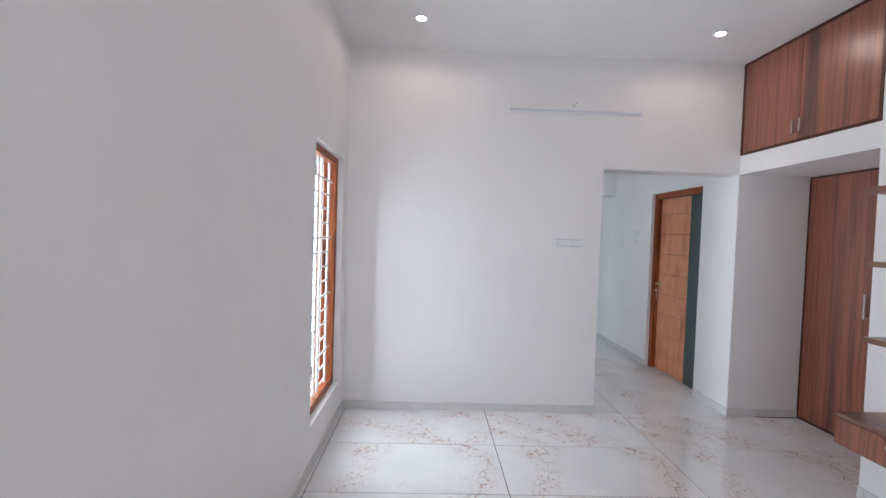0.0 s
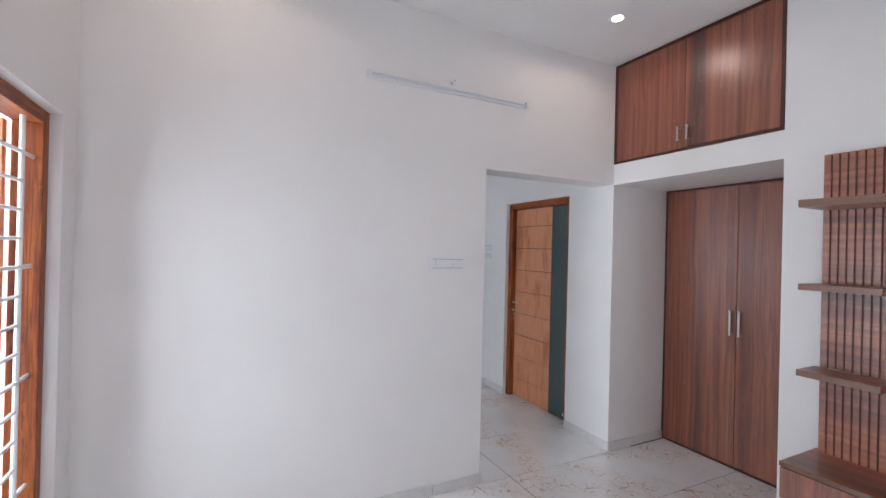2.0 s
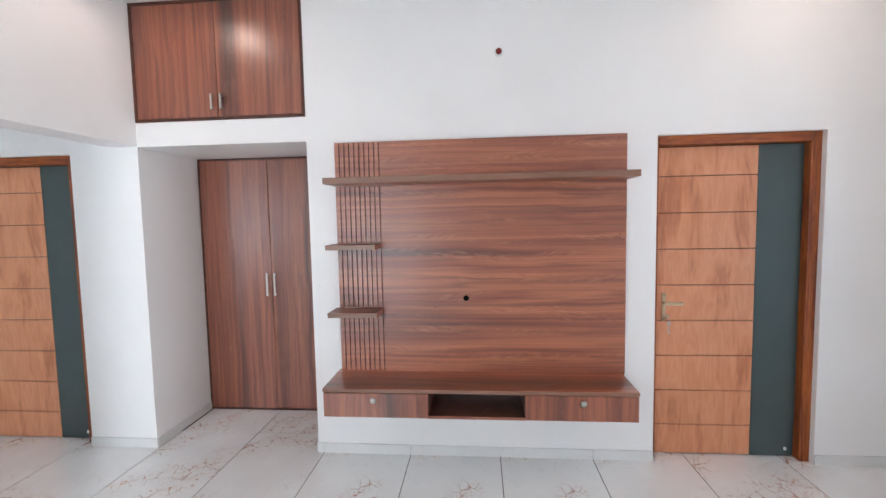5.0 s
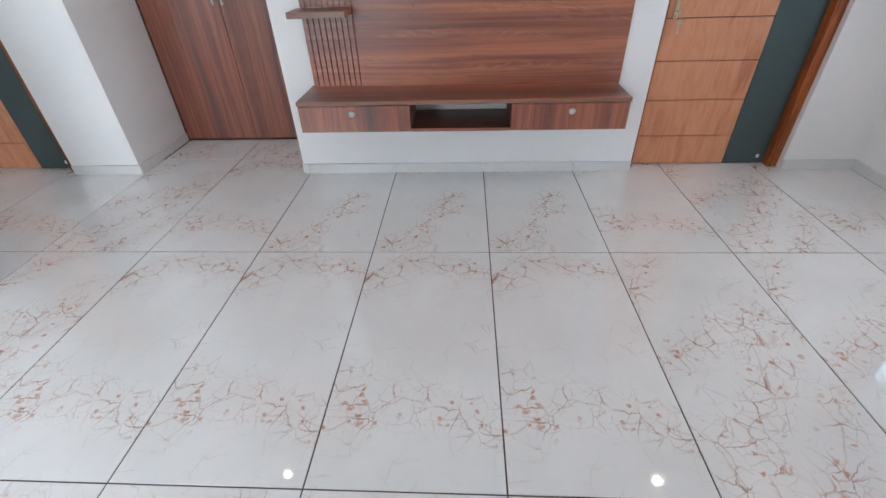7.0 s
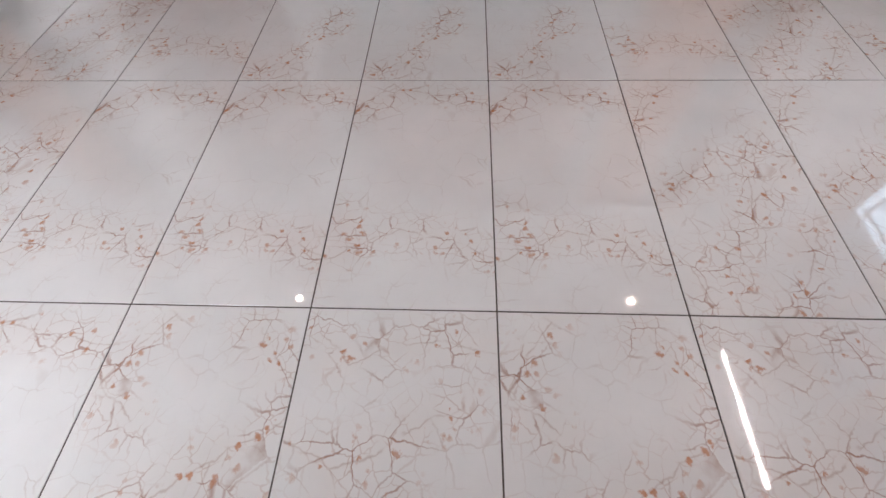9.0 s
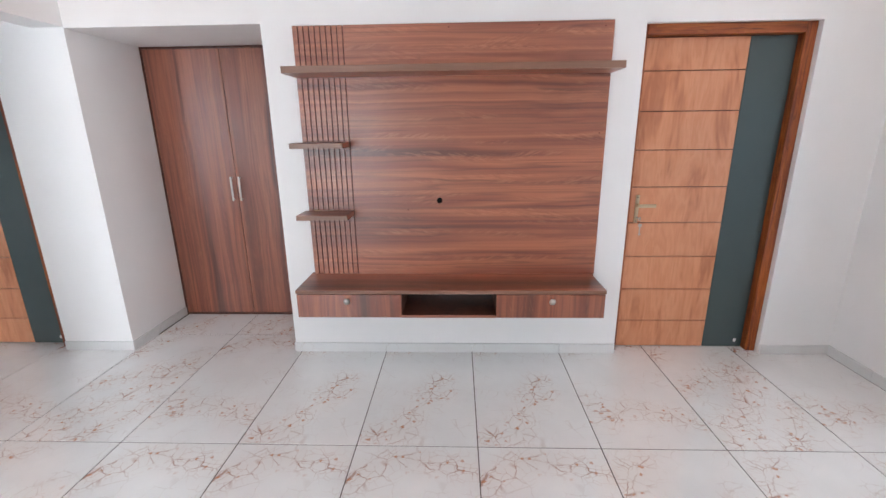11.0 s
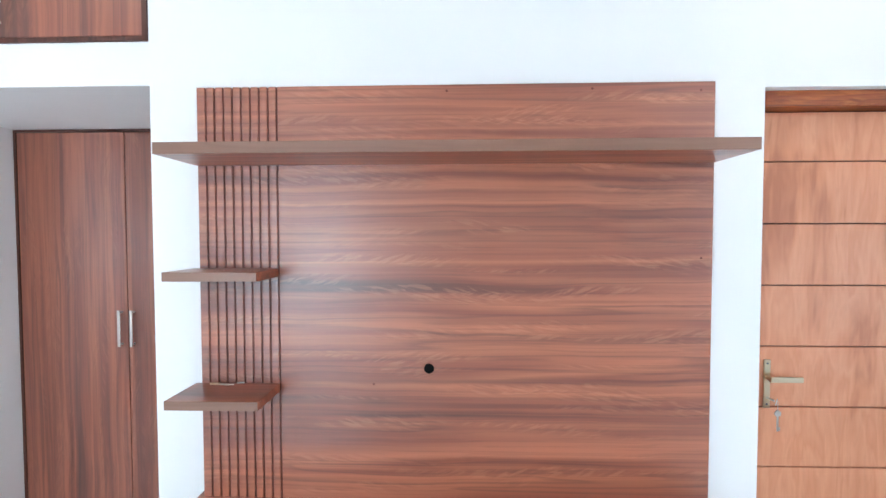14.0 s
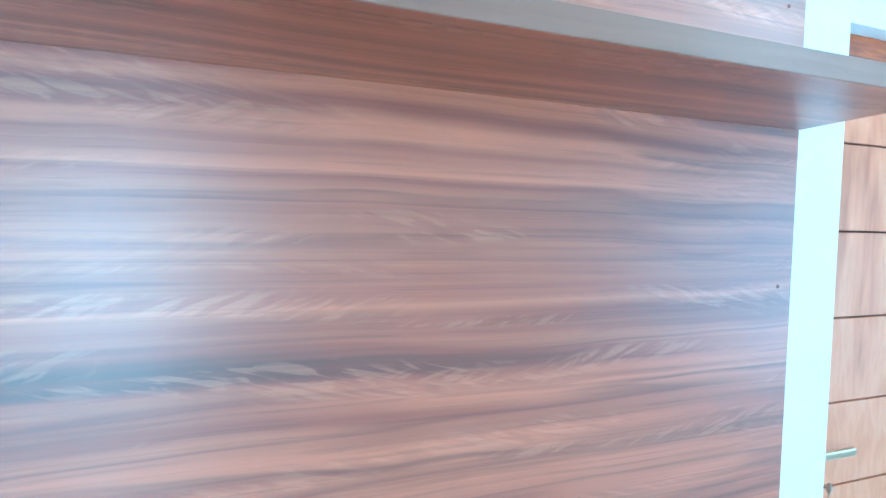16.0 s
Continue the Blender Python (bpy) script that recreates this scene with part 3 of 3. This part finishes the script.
door_unit("door_2", 0, "closed door of orange wood planks with grey-green strip and keys", 0.024)

# ---- built-in cupboards ----


def bar_handle(x, y, z0, z1, parent):
    bm = B()
    for z in (z0 + 0.012, z1 - 0.012):
        rod(bm, (x, y, z), (x - 0.024, y, z), 0.0045, n=10)
    box(bm, x - 0.03, x - 0.022, y - 0.007, y + 0.007, z0, z1, 0.003, 2)
    part("handle", bm, steel, parent, "brushed steel bar handle")


def cupboard(name, x, y0, y1, z0, z1, depth, edge, hz, label):
    root = thing(name, (0, 0, 0), label, "cupboard")
    bm = B()
    for b in ((x, x + depth, y0, y0 + edge, z0, z1), (x, x + depth, y1 - edge, y1, z0, z1),
              (x, x + depth, y0 + edge, y1 - edge, z0, z0 + edge), (x, x + depth, y0 + edge, y1 - edge, z1 - edge, z1), (x + depth - 0.01, x + depth, y0 + edge, y1 - edge, z0 + edge, z1 - edge)):
        box(bm, *b)
    part("carcass", bm, walnut_dark, root, "dark walnut surround")
    mid = (y0 + y1) / 2
    for a, b, hy in ((y0 + edge, mid, mid - 0.032), (mid, y1 - edge, mid + 0.032)):
        bm = B()
        box(bm, x + 0.004, x + 0.022, a + 0.002, b - 0.002, z0 + edge + 0.003, z1 - edge - 0.003, 0.0015)
        d = part("cupboard_door", bm, walnut_v, root)
        bar_handle(x + 0.004, hy, *hz, d)
    return root


cupboard("loft_cupboard", XR - 0.006, NY0 + 0.002, NY1 - 0.002, LOFT0 + 0.001, ZC - 0.004, 0.55, 0.018, (2.33, 2.43), "walnut laminate loft cupboard, two closed doors, above the alcove")
cupboard("wall_cupboard", CX, NY0 + 0.002, NY1 - 0.002, 0.001, NTOP - 0.002, 0.5, 0.012, (0.975, 1.165), "tall walnut laminate cupboard, two closed doors, inside the alcove")

# ---- television unit ----
tv = thing("tv_unit", (0, 0, 0), "walnut laminate television wall unit with slats, shelves and bench", "tv unit")
PX0, PY0, PY1, PZ0, PZ1 = 2.757, 0.534, 2.365, 0.587, 2.084
SPLIT = 2.074
bm = B()
box(bm, PX0 + 0.006, XR, PY0 + 0.002, PY1 - 0.002, PZ0 - 0.1, PZ1 - 0.002)
part("backing_board", bm, groove_mat, tv, "dark backing seen between the slats")
HOLE_Y, HOLE_Z = 1.53, 1.072
bm = B()
box(bm, PX0, PX0 + 0.017, PY0, SPLIT - 0.0035, PZ0, PZ1, 0.001)
panel = part("back_panel", bm, walnut_h, tv, "wide walnut back panel with level grain")
bm = B()
turned(bm, [(0.018, 0), (0.018, 0.003), (0.0145, 0.003), (0.0145, 0.0012)], Matrix.Translation((PX0 + 0.001, HOLE_Y, HOLE_Z)) @ Euler((0, radians(-90), 0)).to_matrix().to_4x4(), 24)
part("cable_hole", bm, black_hole, panel, "round black cable hole")
pitch = (PY1 - SPLIT) / 9
for k in range(9):
    a = SPLIT + k * pitch
    bm = B()
    box(bm, PX0, PX0 + 0.017, a + 0.0035, a + pitch - (0.0035 if k < 8 else 0), PZ0, PZ1, 0.001)
    part("slat", bm, walnut_h, tv)
for nm, x0, a, b, z0, z1 in (("long_shelf", 2.52, PY0, PY1, 1.804, 1.84), ("short_shelf", 2.578, 2.075, 2.385, 1.404, 1.434), ("short_shelf", 2.575, 2.075, 2.385, 0.983, 1.013)):
    bm = B()
    box(bm, x0 + 0.002, PX0 - 0.001, a, b, z0, z1, 0.0008)
    shelf = part(nm, bm, walnut_h, tv)
    bm = B()
    box(bm, x0, x0 + 0.002, a, b, z0, z1, 0.0006)
    part("edge_band", bm, edge_band, shelf, "plain taupe edge band")
BX, BY0, BY1, BZ0, BZ1 = 2.445, 0.55, 2.387, 0.413, 0.587
bm = B()
box(bm, BX + 0.002, PX0 - 0.001, BY0, BY1, BZ1 - 0.022, BZ1, 0.0008)
box(bm, PX0 - 0.002, XR, PY1 + 0.001, BY1, BZ1 - 0.022, BZ1)
bench = part("bench_top", bm, walnut_h, tv)
bm = B()
box(bm, BX, BX + 0.002, BY0, BY1, BZ1 - 0.022, BZ1, 0.0006)
part("edge_band", bm, edge_band, bench, "plain taupe edge band")
for sy, sz in ((0.583, 2.054), (0.956, 2.064), (1.465, 2.062), (0.573, 1.471), (1.731, 1.013)):
    bm = B()
    turned(bm, [(0.0045, 0), (0.004, 0.0008), (0.001, 0.001)], Matrix.Translation((PX0, sy, sz)) @ Euler((0, radians(-90), 0)).to_matrix().to_4x4(), 12)
    part("screw_cap", bm, groove_mat, panel, "small brown screw cap")
CUT0, CUT1 = 1.19, 1.752
# dark walnut paints the shade inside the bay; only its front lip stays lighter
bm = B()
for b in ((BX + 0.02, XR, BY0 + 0.004, BY0 + 0.02, BZ0, BZ1 - 0.023), (BX + 0.02, XR, BY1 - 0.02, BY1 - 0.004, BZ0, BZ1 - 0.023),
          (BX + 0.006, XR, BY0 + 0.02, BY1 - 0.02, BZ0, BZ0 + 0.016), (BX + 0.008, PX0, CUT0 - 0.016, CUT0, BZ0 + 0.016, BZ1 - 0.023), (BX + 0.008, PX0, CUT1, CUT1 + 0.016, BZ0 + 0.016, BZ1 - 0.023)):
    box(bm, *b)
part("bench_box", bm, walnut_dark, tv, "open middle bay between two drawers, its shade put into dark walnut")
bm = B()
box(bm, BX + 0.002, BX + 0.006, CUT0, CUT1, BZ0, BZ0 + 0.016)
part("bay_edge", bm, walnut_h, tv)
for a, b, ky in ((BY0 + 0.004, CUT0 - 0.002, 0.865), (CUT1 + 0.002, BY1 - 0.004, 2.075)):
    bm = B()
    box(bm, BX + 0.001, BX + 0.019, a, b, BZ0 + 0.001, BZ1 - 0.026, 0.0015)
    drawer = part("drawer_front", bm, walnut_v, tv, "walnut drawer front with upright grain")
    bm = B()
    turned(bm, [(0.008, 0), (0.007, 0.01), (0.016, 0.016), (0.0195, 0.022), (0.016, 0.028), (0.005, 0.032)], Matrix.Translation((BX + 0.001, ky, 0.525)) @ Euler((0, radians(-90), 0)).to_matrix().to_4x4(), 20)
    part("knob", bm, steel, drawer, "round satin steel knob", True)

# ---- small fixtures ----
for lx, ly in DOWNLIGHTS:
    d = thing("downlight", (lx, ly, ZC), "small round recessed ceiling downlight, switched on", "ceiling light", "ceiling downlights")
    bm = B()
    turned(bm, [(0.030, -0.004), (0.046, -0.007), (0.055, -0.003), (0.055, 0.0)], Matrix.Identity(4), 28)
    part("trim_ring", bm, white_plastic, d, smooth=True)
    bm = B()
    turned(bm, [(0.024, -0.009), (0.031, -0.0075), (0.031, -0.0072)], Matrix.Identity(4), 28)
    part("lens", bm, lamp_glow, d, "glowing warm white lens")


def batten(name, m, length, cover, label):
    root = thing(name, (0, 0, 0), label, "tube light")
    root.matrix_world = m
    bm = B()
    box(bm, -length / 2, length / 2, 0.0, 0.022, -0.018, 0.018, 0.003)
    body = part("batten_body", bm, white_plastic, root)
    bm = B()
    rod(bm, (-length / 2 + 0.02, 0.028, 0), (length / 2 - 0.02, 0.03, 0), 0.0075, n=14)
    part("tube", bm, cover, root)
    for s in (-1, 1):
        bm = B()
        box(bm, s * (length / 2 - 0.01) - 0.012, s * (length / 2 - 0.01) + 0.012, 0.0, 0.044, -0.02, 0.02, 0.004)
        part("end_cap", bm, white_plastic, body)
    return root


batten("tube_light", pose(1.337, YF, 2.578, 0, 0, 180), 1.148, off_plastic, "white batten tube light, switched off, high on the wall")
batten("tube_light", pose(1.05, YB, 2.775), 1.19, tube_glow, "lit white batten tube light above the window")

box_plate = thing("wire_outlet", (1.335, YF, 2.64), "small white wire outlet plate with two holes", "wire outlet")
bm = B()
turned(bm, [(0.022, 0), (0.022, 0.004), (0.018, 0.006)], Euler((radians(90), 0, 0)).to_matrix().to_4x4(), 18)
part("plate", bm, white_plastic, box_plate)
for dx, dz in ((0.009, 0.012), (-0.009, -0.008)):
    bm = B()
    rod(bm, (dx, -0.0055, dz), (dx, -0.0068, dz), 0.0045, n=10)
    part("wire_hole", bm, black_hole, box_plate)

pin = thing("lamp_holder", (XR, 1.306, 2.612), "dark red bulb holder on a white wall rose", "lamp holder")
bm = B()
turned(bm, [(0.03, 0), (0.029, 0.006), (0.022, 0.01)], Euler((0, radians(-90), 0)).to_matrix().to_4x4(), 20)
part("wall_rose", bm, white_plastic, pin)
bm = B()
turned(bm, [(0.019, 0.008), (0.019, 0.018), (0.017, 0.021), (0.013, 0.021), (0.012, 0.014)], Euler((0, radians(-90), 0)).to_matrix().to_4x4(), 20)
part("bulb_socket", bm, red_plastic, pin)


def switch_plate(m, width, height, slots, label):
    root = thing("switch_plate", (0, 0, 0), label, "switch plate")
    root.matrix_world = m
    bm = B()
    box(bm, -width / 2, width / 2, -0.01, 0, -height / 2, height / 2, 0.004, 2)
    part("plate", bm, white_plastic, root)
    # thin dark bars draw the shade along the modules' upper and lower edges
    bm = B()
    iw, ih = width * 0.78 / 2, height * 0.62 / 2
    for z in (-ih, ih):
        box(bm, -iw, iw, -0.0108, -0.0095, z - 0.001, z + 0.001)
    part("shadow_line", bm, grey_plastic, root)
    n = len(slots)
    for k, kind in enumerate(slots):
        a, b = -iw + 2 * iw * k / n, -iw + 2 * iw * (k + 1) / n
        bm = B()
        box(bm, a + 0.0015, b - 0.0015, -0.0135 if kind == "rocker" else -0.012, -0.009, -ih + 0.003, ih - 0.003, 0.0015)
        if kind == "knob":
            turned(bm, [(0.014, 0.01), (0.013, 0.022), (0.01, 0.024)], Matrix.Translation(((a + b) / 2, 0, 0)) @ Euler((radians(90), 0, 0)).to_matrix().to_4x4(), 18)
        ob = part(kind, bm, white_plastic, root)
        if kind == "socket":
            # dark studs paint the shaded pin holes
            bm = B()
            for dx, dz in ((0, 0.01), (-0.009, -0.008), (0.009, -0.008)):
                rod(bm, ((a + b) / 2 + dx, -0.0118, dz), ((a + b) / 2 + dx, -0.0128, dz), 0.0032, n=8)
            part("pin_holes", bm, grey_plastic, ob)
    return root


switch_plate(pose(1.325, YF, 1.47), 0.275, 0.088, ["socket", "rocker", "rocker", "knob", "rocker"], "white modular switch plate with socket, switches and dimmer")
switch_plate(pose(XR, 5.565, 1.60, 0, 0, -90), 0.15, 0.075, ["rocker", "rocker"], "small white switch plate on the hall wall")
switch_plate(pose(XR, 5.565, 1.50, 0, 0, -90), 0.15, 0.05, ["rocker", "rocker"], "small white switch plate on the hall wall")

latch = thing("metal_latch", (2.735, 2.26, 1.013), "thin steel latch rod with a brass end lying on the shelf", "latch")
bm = B()
rod(bm, (0, 0.062, 0.004), (0, 0.027, 0.004), 0.004, n=8)
part("brass_end", bm, brass, latch)
bm = B()
for p, q in (((0, 0.027, 0.003), (-0.006, 0.0, 0.003)), ((-0.006, 0.0, 0.003), (-0.002, -0.025, 0.003)), ((0.012, -0.03, 0.003), (0.02, -0.055, 0.003))):
    rod(bm, p, q, 0.003, n=8)
part("steel_rod", bm, steel, latch)

# ---- skirting and floor pieces ----
skirt = thing("baseboard", (0, 0, 0), "low skirting of white marble tile with open joints", "baseboard", kind="structure")
SH, ST = 0.067, 0.011


def skirt_run(a, b, fixed, along, side):
    """Skirting tiles along a wall face; side: the sign of the room's side."""
    a, b = sorted((a, b))
    first = math.ceil((a - 0.12) / 0.6) if along == "y" else math.ceil((a - 0.055) / 0.6)
    base = 0.12 if along == "y" else 0.055
    marks = [a] + [base + 0.6 * k for k in range(first, first + 30) if a + 0.02 < base + 0.6 * k < b - 0.02] + [b]
    lo, hi = sorted((fixed, fixed + side * ST))
    for p, q in zip(marks, marks[1:]):
        h, mid = (q - p) / 2 - 0.0012, (p + q) / 2
        bm = B()
        if along == "y":
            box(bm, lo, hi, -h, h, 0, SH, 0.0012)
        else:
            box(bm, -h, h, lo, hi, 0, SH, 0.0012)
        ob = part("skirting_tile", bm, skirt_mat, skirt)
        ob.location = (0, mid, 0) if along == "y" else (mid, 0, 0)


for run in ((DY1, NY0, XR, "y", -1), (YB, DY0, XR, "y", -1), (NY1 - ST, DY0 + DSTEP, XR, "y", -1), (DY1 + DSTEP, 6.3, XR, "y", -1), (6.3, YEND, XR, "y", -1),
            (XR, CX, NY1, "x", -1), (XR, CX, NY0, "x", 1), (XL, OPX, YF, "x", -1), (YF - ST, YF + T, OPX, "y", 1), (YB, YF, XL, "y", 1), (XL, XR, YB, "x", 1)):
    skirt_run(*run)

TX, TY, GAP = 1.19, 0.6, 0.0052
bm = B()
box(bm, -TX / 2 + GAP / 2, TX / 2 - GAP / 2, -TY / 2 + GAP / 2, TY / 2 - GAP / 2, -0.012, 0.0, 0.0008)
tile_meshes = [mesh_of("tile", bm.copy(), mat) for mat in tile_mats]
bm.free()
bm = B()
box(bm, -0.112, 0.112, -TY / 2 + GAP / 2, TY / 2 - GAP / 2, -0.012, 0.0, 0.0008)
cut_mesh = mesh_of("cut_tile", bm, tile_mats[0])


def print_of(i, j):
    """Which print a tile shows: runs of one print, as they came out of the box."""
    if i == 1:
        return 0 if 1 <= j <= 4 else 1
    if i == 0:
        return 0 if j == 4 else (3, 2)[j % 2]
    if i == 2:
        return 4 if 1 <= j <= 3 else (0, 0, 1)[j % 3]
    return (0, 1, 4)[(i + j) % 3]


for j in range(-2, 15):
    y = 0.12 + TY / 2 + TY * j
    for i in range(-1, 4):
        if i == 3 and not NY0 - 0.2 < y < NY1 + 0.2:
            continue
        ob = new("tile", cut_mesh if i < 0 else tile_meshes[print_of(i, j)])
        ob.parent = floor_ob
        ob.matrix_world = pose(-0.535 - 0.114 if i < 0 else 0.655 - TX / 2 + TX * i, y, 0, random.uniform(-0.06, 0.06), random.uniform(-0.06, 0.06))
